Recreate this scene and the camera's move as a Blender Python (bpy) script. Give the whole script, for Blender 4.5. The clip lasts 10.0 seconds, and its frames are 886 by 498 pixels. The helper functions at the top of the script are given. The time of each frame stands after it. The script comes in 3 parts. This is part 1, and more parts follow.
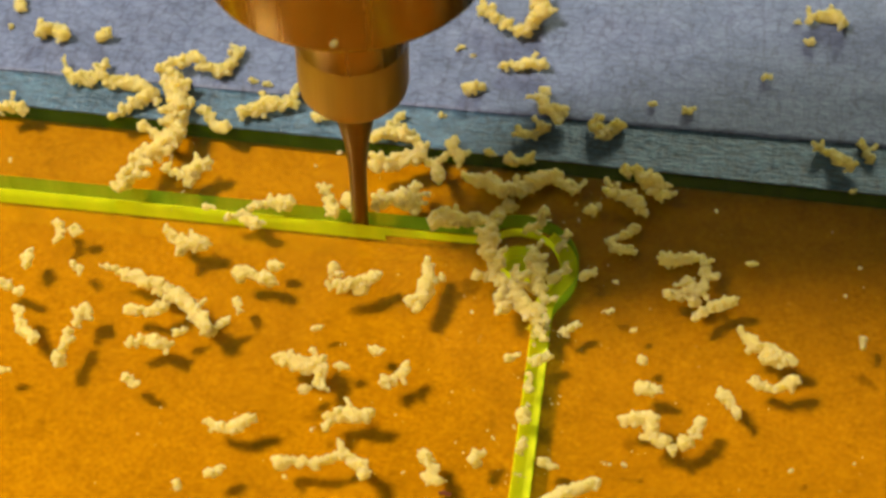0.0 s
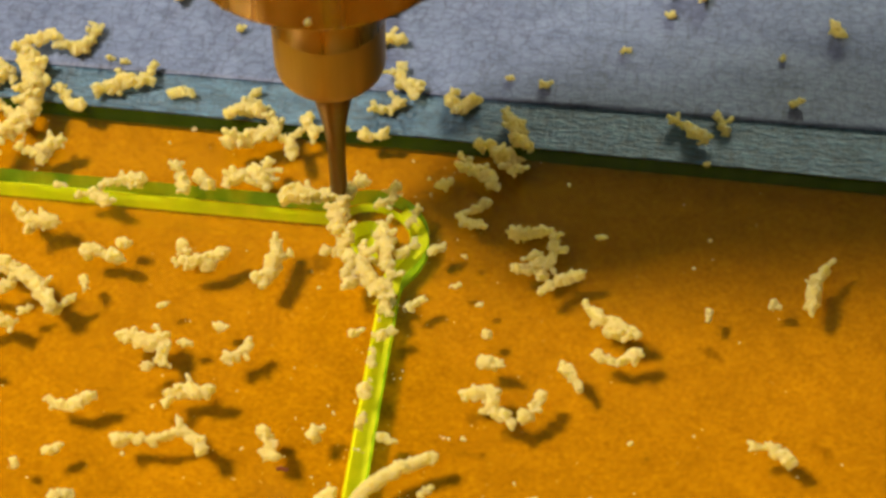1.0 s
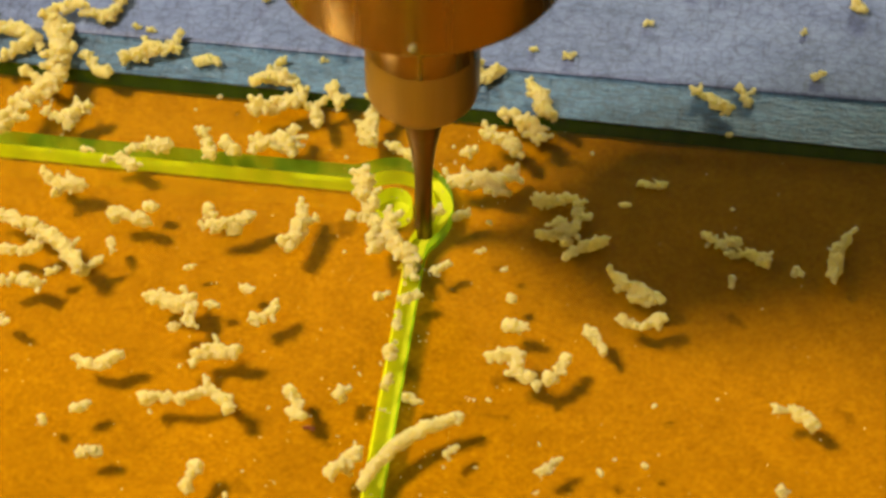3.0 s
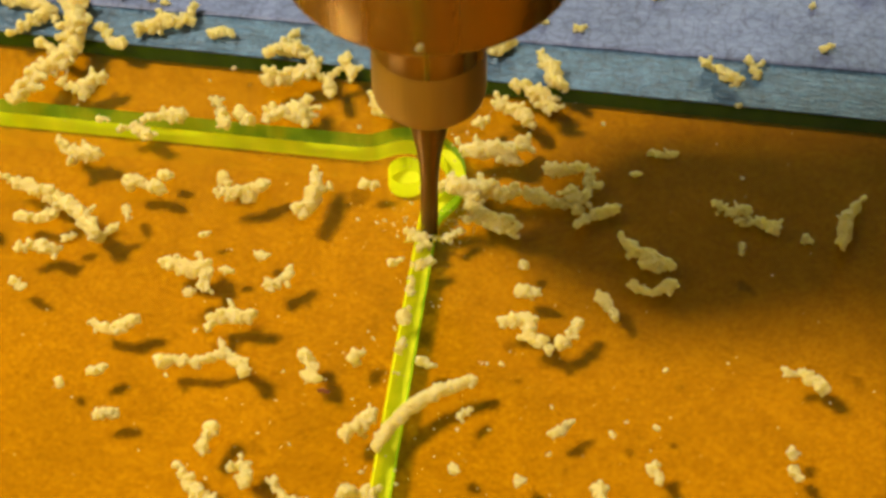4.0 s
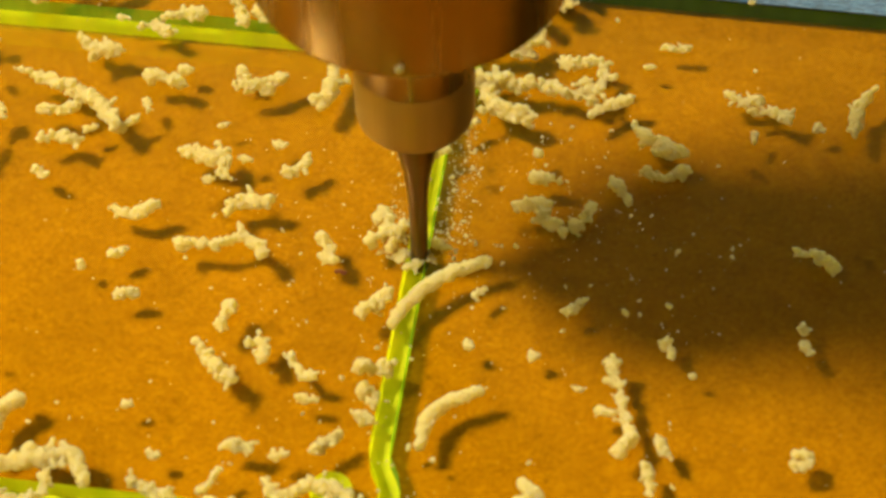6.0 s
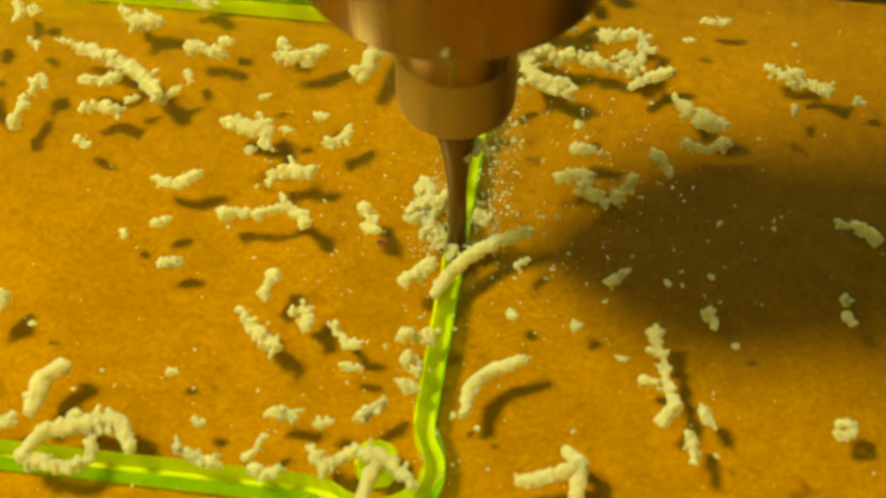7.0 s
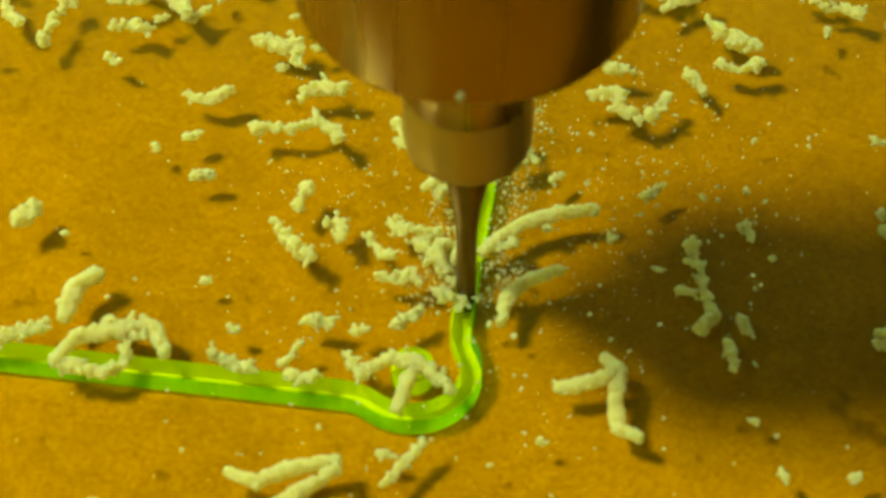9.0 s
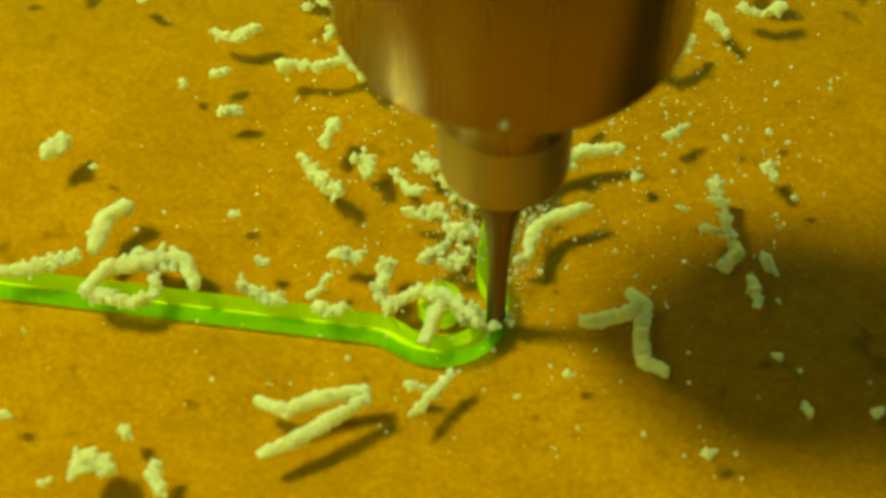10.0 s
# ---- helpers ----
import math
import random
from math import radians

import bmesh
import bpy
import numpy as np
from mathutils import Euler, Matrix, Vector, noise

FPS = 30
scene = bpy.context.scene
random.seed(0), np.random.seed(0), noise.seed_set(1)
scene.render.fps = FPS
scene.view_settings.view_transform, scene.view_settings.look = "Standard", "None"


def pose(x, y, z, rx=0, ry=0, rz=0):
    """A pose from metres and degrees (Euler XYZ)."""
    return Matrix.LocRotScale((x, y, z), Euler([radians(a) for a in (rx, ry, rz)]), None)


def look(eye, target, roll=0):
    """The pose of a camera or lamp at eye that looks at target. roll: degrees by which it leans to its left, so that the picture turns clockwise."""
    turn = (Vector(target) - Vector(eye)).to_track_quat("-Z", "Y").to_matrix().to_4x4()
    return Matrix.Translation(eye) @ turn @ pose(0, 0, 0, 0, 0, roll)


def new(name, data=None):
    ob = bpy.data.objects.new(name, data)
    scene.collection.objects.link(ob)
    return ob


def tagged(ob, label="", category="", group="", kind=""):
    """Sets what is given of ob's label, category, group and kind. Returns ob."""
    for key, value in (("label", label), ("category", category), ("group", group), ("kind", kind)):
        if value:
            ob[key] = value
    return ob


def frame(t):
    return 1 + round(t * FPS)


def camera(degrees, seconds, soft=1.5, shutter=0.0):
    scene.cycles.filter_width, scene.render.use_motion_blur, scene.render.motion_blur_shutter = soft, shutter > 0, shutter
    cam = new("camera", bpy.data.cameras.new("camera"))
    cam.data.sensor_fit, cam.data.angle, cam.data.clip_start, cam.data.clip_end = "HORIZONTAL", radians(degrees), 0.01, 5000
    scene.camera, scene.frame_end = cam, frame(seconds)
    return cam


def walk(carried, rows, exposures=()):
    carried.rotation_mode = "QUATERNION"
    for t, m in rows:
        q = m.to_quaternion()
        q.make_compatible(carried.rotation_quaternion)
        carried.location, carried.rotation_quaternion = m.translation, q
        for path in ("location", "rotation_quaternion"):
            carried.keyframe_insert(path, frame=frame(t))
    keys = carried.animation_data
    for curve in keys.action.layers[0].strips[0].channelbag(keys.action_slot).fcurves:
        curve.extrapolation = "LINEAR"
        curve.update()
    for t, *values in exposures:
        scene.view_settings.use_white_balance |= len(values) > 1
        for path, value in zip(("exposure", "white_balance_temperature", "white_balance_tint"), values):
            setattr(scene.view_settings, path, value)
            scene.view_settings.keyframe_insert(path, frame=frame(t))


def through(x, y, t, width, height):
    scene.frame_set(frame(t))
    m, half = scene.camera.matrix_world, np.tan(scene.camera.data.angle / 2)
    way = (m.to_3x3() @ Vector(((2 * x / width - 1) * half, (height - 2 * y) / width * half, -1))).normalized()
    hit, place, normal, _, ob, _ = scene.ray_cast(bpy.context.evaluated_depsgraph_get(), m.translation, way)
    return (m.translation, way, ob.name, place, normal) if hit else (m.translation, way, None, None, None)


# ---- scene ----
cam = camera(24.0, 10.0, soft=3.0)
cam.data.dof.use_dof, cam.data.dof.focus_distance, cam.data.dof.aperture_fstop = True, 0.175, 54.0
PATH = [
    (0.0, 0.00505, -0.1165, 0.13607, 40.0, 0.032, 7.51),
    (0.5, 0.00968, -0.11638, 0.1347, 39.997, 0.034, 7.526),
    (1.0, 0.01766, -0.11511, 0.13534, 39.521, 0.311, 7.152),
    (1.5, 0.02164, -0.11205, 0.13801, 39.015, 0.449, 7.282),
    (2.0, 0.02086, -0.1141, 0.13627, 39.841, 0.353, 7.405),
    (2.5, 0.01952, -0.11561, 0.13441, 39.696, 0.307, 7.389),
    (3.0, 0.01558, -0.11946, 0.13354, 39.974, -0.121, 7.397),
    (4.5, 0.01484, -0.12445, 0.13221, 40.257, -0.197, 7.414),
    (5.0, 0.01503, -0.12683, 0.13139, 40.356, 0.0, 7.496),
    (5.5, 0.01776, -0.13017, 0.12861, 40.523, 0.479, 7.712),
    (7.0, 0.01458, -0.13408, 0.12709, 40.211, 0.538, 8.091),
    (7.5, 0.01323, -0.13541, 0.12592, 40.246, 0.333, 7.977),
    (8.0, 0.01313, -0.13547, 0.12569, 40.243, 0.266, 7.917),
    (8.5, 0.01157, -0.13767, 0.1232, 40.6, 0.049, 7.911),
    (9.0, 0.01141, -0.14054, 0.12089, 40.829, -0.014, 8.022),
    (9.5, 0.00997, -0.14391, 0.11986, 40.855, -0.483, 8.017),
    (10.0, 0.00862, -0.14415, 0.12014, 40.116, -0.716, 8.142),
]
EXPOSURES = [(0.0, -0.22, 6500.0, 14.0), (5.7, -0.22, 6500.0, 14.0), (6.8, -0.26, 6300.0, -16.0), (7.7, -0.3, 6100.0, -29.0), (8.5, -0.32, 5900.0, -40.0), (10.0, -0.3, 5450.0, -65.0)]
walk(cam, [(t, pose(*row)) for t, *row in PATH], EXPOSURES)

MM = 0.001

# ---- world and light ----
world = bpy.data.worlds.new("world")
scene.world = world
world.use_nodes = True
world.node_tree.nodes["Background"].inputs["Color"].default_value = (0.6, 0.62, 0.7, 1)
world.node_tree.nodes["Background"].inputs["Strength"].default_value = 0.02


def lamp(name, place, target, power, colour, wide, high):
    data = bpy.data.lights.new(name, "AREA")
    data.energy, data.color = power, colour
    data.shape, data.size, data.size_y = "ELLIPSE", wide, high
    ob = new(name, data)
    ob.matrix_world = look(place, target)
    return ob


# long work lamp at the left of the enclosure, a low cooler one at its back, a dim unseen fill added behind the camera
lamp("work_lamp_bulb", (-0.335, -0.08, 0.578), (0, -0.025, 0), 10.0, (1.0, 0.83, 0.52), 0.135, 0.135)
lamp("back_lamp_bulb", (0.05, 0.40, 0.185), (0, 0, 0), 1.2, (0.90, 1.0, 0.68), 0.16, 0.08)
lamp("rear_fill_light", (-0.22, -0.38, 0.58), (0, 0, 0), 0.95, (1.0, 0.96, 0.45), 0.2, 0.2)


# ---- materials ----
def material(name):
    m = bpy.data.materials.new(name)
    m.use_nodes = True
    nodes, links = m.node_tree.nodes, m.node_tree.links
    return m, nodes, links, nodes["Principled BSDF"]


def texture(nodes, links, kind, scale, detail=4.0, rough=0.6, space="Object", stretch=(1, 1, 1)):
    co = nodes.new("ShaderNodeTexCoord")
    mp = nodes.new("ShaderNodeMapping")
    mp.inputs["Scale"].default_value = stretch
    links.new(co.outputs[space], mp.inputs["Vector"])
    tx = nodes.new(kind)
    tx.inputs["Scale"].default_value = scale
    if kind == "ShaderNodeTexNoise":
        tx.inputs["Detail"].default_value, tx.inputs["Roughness"].default_value = detail, rough
    links.new(mp.outputs["Vector"], tx.inputs["Vector"])
    return tx.outputs[0]


def ramp(nodes, links, value, stops):
    r = nodes.new("ShaderNodeValToRGB")
    while len(r.color_ramp.elements) < len(stops):
        r.color_ramp.elements.new(0.5)
    for e, (at, c) in zip(r.color_ramp.elements, stops):
        e.position, e.color = at, (*c, 1)
    links.new(value, r.inputs["Fac"])
    return r.outputs["Color"]


def mix(nodes, links, a, b, fac, mode="MIX"):
    n = nodes.new("ShaderNodeMix")
    n.data_type, n.blend_type = "RGBA", mode
    for socket, value in ((n.inputs[0], fac), (n.inputs[6], a), (n.inputs[7], b)):
        if isinstance(value, (int, float)):
            socket.default_value = value
        elif isinstance(value, tuple):
            socket.default_value = (*value, 1)
        else:
            links.new(value, socket)
    return n.outputs[2]


def bump(nodes, links, bsdf, value, strength, distance):
    b = nodes.new("ShaderNodeBump")
    b.inputs["Strength"].default_value, b.inputs["Distance"].default_value = strength, distance
    links.new(value, b.inputs["Height"])
    links.new(b.outputs["Normal"], bsdf.inputs["Normal"])


def board_material():
    m, n, l, b = material("fibreboard")
    fine = texture(n, l, "ShaderNodeTexNoise", 2600, 5, 0.7)
    fibre = texture(n, l, "ShaderNodeTexNoise", 3800, 3, 0.7, stretch=(0.5, 1.2, 1))
    patch = texture(n, l, "ShaderNodeTexNoise", 420, 4, 0.6)
    coarse = texture(n, l, "ShaderNodeTexNoise", 75, 4, 0.6)
    spots = texture(n, l, "ShaderNodeTexNoise", 240, 2, 0.5)
    base = ramp(n, l, fine, [(0.3, (0.352, 0.174, 0.038)), (0.55, (0.47, 0.254, 0.06)), (0.75, (0.585, 0.347, 0.09))])
    streak = ramp(n, l, fibre, [(0.36, (0.70, 0.66, 0.58)), (0.6, (1, 1, 1))])
    blotch = ramp(n, l, patch, [(0.33, (0.80, 0.75, 0.66)), (0.6, (1.0, 1.0, 1.0))])
    cloud = ramp(n, l, coarse, [(0.3, (0.80, 0.76, 0.70)), (0.65, (1.0, 1.0, 1.0))])
    stain = ramp(n, l, spots, [(0.24, (0.40, 0.30, 0.22)), (0.33, (1, 1, 1))])
    c = mix(n, l, base, streak, 0.8, "MULTIPLY")
    c = mix(n, l, c, blotch, 0.8, "MULTIPLY")
    c = mix(n, l, c, cloud, 1.0, "MULTIPLY")
    c = mix(n, l, c, stain, 0.8, "MULTIPLY")
    l.new(c, b.inputs["Base Color"])
    b.inputs["Roughness"].default_value = 0.8
    bump(n, l, b, fine, 0.35, 0.0001)
    return m


def clear_material():
    """Clear fluorescent acrylic: tinted see-through with a faint gloss."""
    m, n, l, b = material("fluorescent_acrylic")
    n.remove(b)
    clear = n.new("ShaderNodeBsdfTransparent")
    clear.inputs["Color"].default_value = (0.97, 0.90, 0.22, 1)
    gloss = n.new("ShaderNodeBsdfGlossy")
    gloss.inputs["Roughness"].default_value = 0.12
    fres = n.new("ShaderNodeFresnel")
    fres.inputs["IOR"].default_value = 1.3
    mixer = n.new("ShaderNodeMixShader")
    l.new(fres.outputs[0], mixer.inputs[0])
    l.new(clear.outputs[0], mixer.inputs[1])
    l.new(gloss.outputs[0], mixer.inputs[2])
    # the dye in the sheet gives a little of the light back as green
    dye = n.new("ShaderNodeBsdfDiffuse")
    dye.inputs["Color"].default_value = (0.30, 0.62, 0.02, 1)
    body = n.new("ShaderNodeMixShader")
    body.inputs[0].default_value = 0.012
    l.new(mixer.outputs[0], body.inputs[1])
    l.new(dye.outputs[0], body.inputs[2])
    l.new(body.outputs[0], n["Material Output"].inputs["Surface"])
    return m


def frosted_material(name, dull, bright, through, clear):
    """A milled, frosted face of the cut: the dye scatters the light green. Also the tape's shade strip."""
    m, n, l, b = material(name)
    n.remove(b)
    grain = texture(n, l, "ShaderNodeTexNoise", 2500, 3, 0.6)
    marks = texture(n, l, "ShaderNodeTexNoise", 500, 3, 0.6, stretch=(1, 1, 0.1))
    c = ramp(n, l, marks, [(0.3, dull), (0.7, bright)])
    dif = n.new("ShaderNodeBsdfDiffuse")
    tra = n.new("ShaderNodeBsdfTranslucent")
    l.new(c, dif.inputs["Color"])
    l.new(c, tra.inputs["Color"])
    bp = n.new("ShaderNodeBump")
    bp.inputs["Strength"].default_value, bp.inputs["Distance"].default_value = 0.4, 0.0001
    l.new(grain, bp.inputs["Height"])
    l.new(bp.outputs["Normal"], dif.inputs["Normal"])
    mixer = n.new("ShaderNodeMixShader")
    mixer.inputs[0].default_value = through
    l.new(dif.outputs[0], mixer.inputs[1])
    l.new(tra.outputs[0], mixer.inputs[2])
    see = n.new("ShaderNodeBsdfTransparent")
    see.inputs["Color"].default_value = (0.8, 0.95, 0.35, 1)
    last = n.new("ShaderNodeMixShader")
    last.inputs[0].default_value = clear
    l.new(mixer.outputs[0], last.inputs[1])
    l.new(see.outputs[0], last.inputs[2])
    l.new(last.outputs[0], n["Material Output"].inputs["Surface"])
    return m


def tape_material(name, dark, light, rippled):
    """Crepe paper: soft mottling, fine cross cracks, and ripples where it is stuck down hard."""
    m, n, l, b = material(name)
    mottle = texture(n, l, "ShaderNodeTexNoise", 420, 4, 0.6, stretch=(0.8, 1.3, 1))
    grain = texture(n, l, "ShaderNodeTexNoise", 1700, 3, 0.6, stretch=(0.7, 1.4, 1))
    cracks = texture(n, l, "ShaderNodeTexNoise", 1000, 3, 0.6, stretch=(1.7, 0.34, 1))
    creases = texture(n, l, "ShaderNodeTexNoise", 1300, 3, 0.6, stretch=(0.55, 1.9, 1))
    soil = texture(n, l, "ShaderNodeTexNoise", 90, 3, 0.6)
    c = ramp(n, l, mottle, [(0.3, dark), (0.7, light)])
    c = mix(n, l, c, ramp(n, l, grain, [(0.35, (0.74, 0.74, 0.8)), (0.65, (1.15, 1.15, 1.1))]), 0.8, "MULTIPLY")
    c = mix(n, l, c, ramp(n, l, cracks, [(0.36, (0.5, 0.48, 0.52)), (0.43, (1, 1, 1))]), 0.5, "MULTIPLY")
    # ripple shading put into the colour too: dark troughs, pale crests
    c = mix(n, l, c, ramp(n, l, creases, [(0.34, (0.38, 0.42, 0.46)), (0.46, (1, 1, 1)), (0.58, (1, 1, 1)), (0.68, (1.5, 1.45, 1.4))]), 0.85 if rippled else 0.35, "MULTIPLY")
    c = mix(n, l, c, ramp(n, l, soil, [(0.3, (0.8, 0.8, 0.82)), (0.7, (1, 1, 1))]), 1.0, "MULTIPLY")
    b.inputs["Roughness"].default_value = 0.45 if rippled else 0.6
    web = n.new("ShaderNodeTexVoronoi")
    web.feature = "DISTANCE_TO_EDGE"
    web.inputs["Scale"].default_value = 800
    warp = texture(n, l, "ShaderNodeTexNoise", 500, 2, 0.5)
    spread = n.new("ShaderNodeVectorMath")
    spread.operation = "MULTIPLY_ADD"
    spread.inputs[1].default_value = (0.0016,) * 3
    l.new(n.new("ShaderNodeTexCoord").outputs["Object"], spread.inputs[2])
    l.new(warp, spread.inputs[0])
    l.new(spread.outputs[0], web.inputs["Vector"])
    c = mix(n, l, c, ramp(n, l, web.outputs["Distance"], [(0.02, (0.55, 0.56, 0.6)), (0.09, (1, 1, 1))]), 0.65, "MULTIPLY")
    l.new(c, b.inputs["Base Color"])
    relief = mix(n, l, creases, cracks, 0.35 if rippled else 0.6)
    relief = mix(n, l, relief, grain, 0.3)
    bump(n, l, b, relief, 1.0 if rippled else 0.7, 0.0007 if rippled else 0.0004)
    return m


def chip_material():
    m, n, l, b = material("acrylic_swarf")
    fine = texture(n, l, "ShaderNodeTexNoise", 3000, 4, 0.7)
    broad = texture(n, l, "ShaderNodeTexNoise", 500, 2, 0.5)
    c = ramp(n, l, broad, [(0.3, (0.67, 0.56, 0.235)), (0.7, (0.735, 0.63, 0.295))])
    l.new(c, b.inputs["Base Color"])
    b.inputs["Roughness"].default_value = 0.7
    bump(n, l, b, fine, 0.3, 0.0001)
    b.inputs["Subsurface Weight"].default_value = 1.0
    b.inputs["Subsurface Radius"].default_value = (1.0, 0.85, 0.4)
    b.inputs["Subsurface Scale"].default_value = 0.0022
    glow = n.new("ShaderNodeBsdfTranslucent")
    l.new(c, glow.inputs["Color"])
    mixer = n.new("ShaderNodeMixShader")
    mixer.inputs[0].default_value = 0.5
    l.new(b.outputs[0], mixer.inputs[1])
    l.new(glow.outputs[0], mixer.inputs[2])
    l.new(mixer.outputs[0], n["Material Output"].inputs["Surface"])
    return m


def metal_material(name, colour, rough, ring=0.0):
    m, n, l, b = material(name)
    # upright reflection streaks, put into the colour and roughness
    mirror_streaks = texture(n, l, "ShaderNodeTexNoise", 380, 4, 0.6, stretch=(1, 1, 0.03))
    c = ramp(n, l, mirror_streaks, [(0.3, tuple(x * 0.8 for x in colour)), (0.7, colour)])
    l.new(c, b.inputs["Base Color"])
    b.inputs["Metallic"].default_value = 1.0
    r = ramp(n, l, mirror_streaks, [(0.3, (rough * 1.3,) * 3), (0.7, (rough * 0.8,) * 3)])
    l.new(r, b.inputs["Roughness"])
    if ring:
        bump(n, l, b, texture(n, l, "ShaderNodeTexNoise", 2500, 2, 0.5, stretch=(0.02, 0.02, 1)), ring, 0.0001)
    return m


def plain_material(name, colour, rough=0.8):
    m, n, l, b = material(name)
    v = texture(n, l, "ShaderNodeTexNoise", 6, 5, 0.6)
    l.new(ramp(n, l, v, [(0.3, tuple(x * 0.85 for x in colour)), (0.7, colour)]), b.inputs["Base Color"])
    b.inputs["Roughness"].default_value = rough
    return m


BOARD, CLEAR, CHIP = board_material(), clear_material(), chip_material()
# one cut finish in two colours: lit for inner faces, shaded for outer wall
FROST_LIT = frosted_material("lit_frosted_cut", (0.73, 0.88, 0.02), (0.91, 0.98, 0.04), 0.6, 0.0)
FROST_SHADED = frosted_material("shaded_frosted_cut", (0.23, 0.53, 0.05), (0.38, 0.73, 0.08), 0.65, 0.3)
TAPE_SHADE = frosted_material("tape_shade", (0.035, 0.075, 0.012), (0.065, 0.125, 0.02), 0.5, 0.12)
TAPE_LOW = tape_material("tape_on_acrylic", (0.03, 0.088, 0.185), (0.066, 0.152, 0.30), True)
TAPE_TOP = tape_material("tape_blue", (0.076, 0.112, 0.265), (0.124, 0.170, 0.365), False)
STEEL = metal_material("nut_steel", (0.31, 0.195, 0.075), 0.24)
COLLAR = metal_material("collar_steel", (0.34, 0.21, 0.08), 0.3)
NOSE = metal_material("nose_steel", (0.42, 0.265, 0.105), 0.5)
CARBIDE = metal_material("carbide", (0.16, 0.095, 0.045), 0.34, 0.3)
DARK = plain_material("dark_paint", (0.03, 0.03, 0.03), 0.6)
PLASTER = plain_material("grey_paint", (0.26, 0.25, 0.235))


# ---- helpers of this scene ----
def part(name, bm, mat, parent=None, label=""):
    me = bpy.data.meshes.new(name)
    bm.to_mesh(me)
    bm.free()
    me.materials.append(mat)
    ob = new(name, me)
    ob.parent = parent
    return tagged(ob, label)


def smooth(ob):
    for p in ob.data.polygons:
        p.use_smooth = True
    return ob


def box(bm, x0, x1, y0, y1, z0, z1):
    m = Matrix.Translation(((x0 + x1) / 2, (y0 + y1) / 2, (z0 + z1) / 2)) @ Matrix.Diagonal((x1 - x0, y1 - y0, z1 - z0, 1))
    return bmesh.ops.create_cube(bm, size=1, matrix=m)["verts"]


def lathe(profile, steps=96):
    """A turned solid from (radius, height) pairs in millimetres."""
    bm = bmesh.new()
    rings = []
    for r, z in profile:
        if r == 0:
            rings.append([bm.verts.new((0, 0, z * MM))])
        else:
            rings.append([bm.verts.new((r * MM * math.cos(a), r * MM * math.sin(a), z * MM)) for a in (2 * math.pi * i / steps for i in range(steps))])
    for a, b in zip(rings, rings[1:]):
        for i in range(steps):
            j = (i + 1) % steps
            quad = [a[i % len(a)], a[j % len(a)], b[j % len(b)], b[i % len(b)]]
            quad = [q for k, q in enumerate(quad) if q not in quad[:k]]
            if len(quad) > 2:
                bm.faces.new(quad)
    bmesh.ops.recalc_face_normals(bm, faces=bm.faces)
    return bm


# ---- structure: workshop, machine bed ----
THICK, DEEP = 2.2, 1.75
bm = bmesh.new()
box(bm, -0.30, 0.30, -0.33, 0.30, -0.018, -THICK * MM)
bed = part("bed", bm, BOARD)
tagged(bed, "brown fibreboard machine bed under the clear sheet", "machine bed", kind="structure")
bm = bmesh.new()
box(bm, -0.42, 0.42, -0.42, 0.42, -0.05, -0.0185)
tagged(part("floor", bm, PLASTER), "grey floor of the machine enclosure", "floor", kind="structure")
for name, args in (("wall_north", (-0.42, 0.42, 0.42, 0.43)), ("wall_south", (-0.42, 0.42, -0.43, -0.42)), ("wall_east", (0.42, 0.43, -0.42, 0.42)), ("wall_west", (-0.43, -0.42, -0.42, 0.42))):
    bm = bmesh.new()
    box(bm, *args, -0.05, 0.64)
    # the unseen east wall is dark only to darken the housing's right side
    dark = name == "wall_east"
    tagged(part(name, bm, DARK if dark else PLASTER), "plain unseen wall, dark to dim the reflection in the housing" if dark else "plain painted wall of the machine enclosure", "wall", kind="structure")
bm = bmesh.new()
box(bm, -0.43, 0.43, -0.43, 0.43, 0.64, 0.65)
tagged(part("ceiling", bm, PLASTER), "plain grey top of the machine enclosure", "ceiling", kind="structure")

# ---- the acrylic sheet with its milled outline ----
KERF, LINE_Y0, LINE_Y1, LINE_X = 0.78, -0.75, -51.3, -0.85
RING, HOLES = 4.4, ((-3.4, -3.7), (-3.8, -48.4))


def outline():
    """Centre line of the cut: a plate with ears round the screw holes at its corners."""
    path = []
    far = -80.0
    for x in np.arange(far, -3.4 - 3.2, 0.4):
        path.append((x, LINE_Y0))
    (cx, cy), (dx, dy) = HOLES
    a0 = math.acos(max(-1, min(1, -(RING ** 2 - (LINE_Y0 - cy) ** 2) ** 0.5 / RING)))
    a1 = -math.acos((LINE_X - cx) / RING)
    path += [(cx + RING * math.cos(a), cy + RING * math.sin(a)) for a in np.linspace(a0, a1, 40)]
    y0, y1 = cy + RING * math.sin(a1), dy + (RING ** 2 - (LINE_X - dx) ** 2) ** 0.5
    path += [(LINE_X, y) for y in np.arange(y0 - 0.4, y1 + 0.2, -0.4)]
    b0 = math.acos((LINE_X - dx) / RING)
    b1 = -math.acos(-(RING ** 2 - (LINE_Y1 - dy) ** 2) ** 0.5 / RING)
    path += [(dx + RING * math.cos(a), dy + RING * math.sin(a)) for a in np.linspace(b0, b1, 40)]
    path += [(x, LINE_Y1) for x in np.arange(dx - 3.8, far, -0.4)]
    p = np.array(path)
    for _ in range(10):
        p[1:-1] = (p[:-2] + 2 * p[1:-1] + p[2:]) / 4
    return p


PATHLINE = outline()
step = np.gradient(PATHLINE, axis=0)
side = np.stack([-step[:, 1], step[:, 0]], 1) / np.linalg.norm(step, axis=1)[:, None]
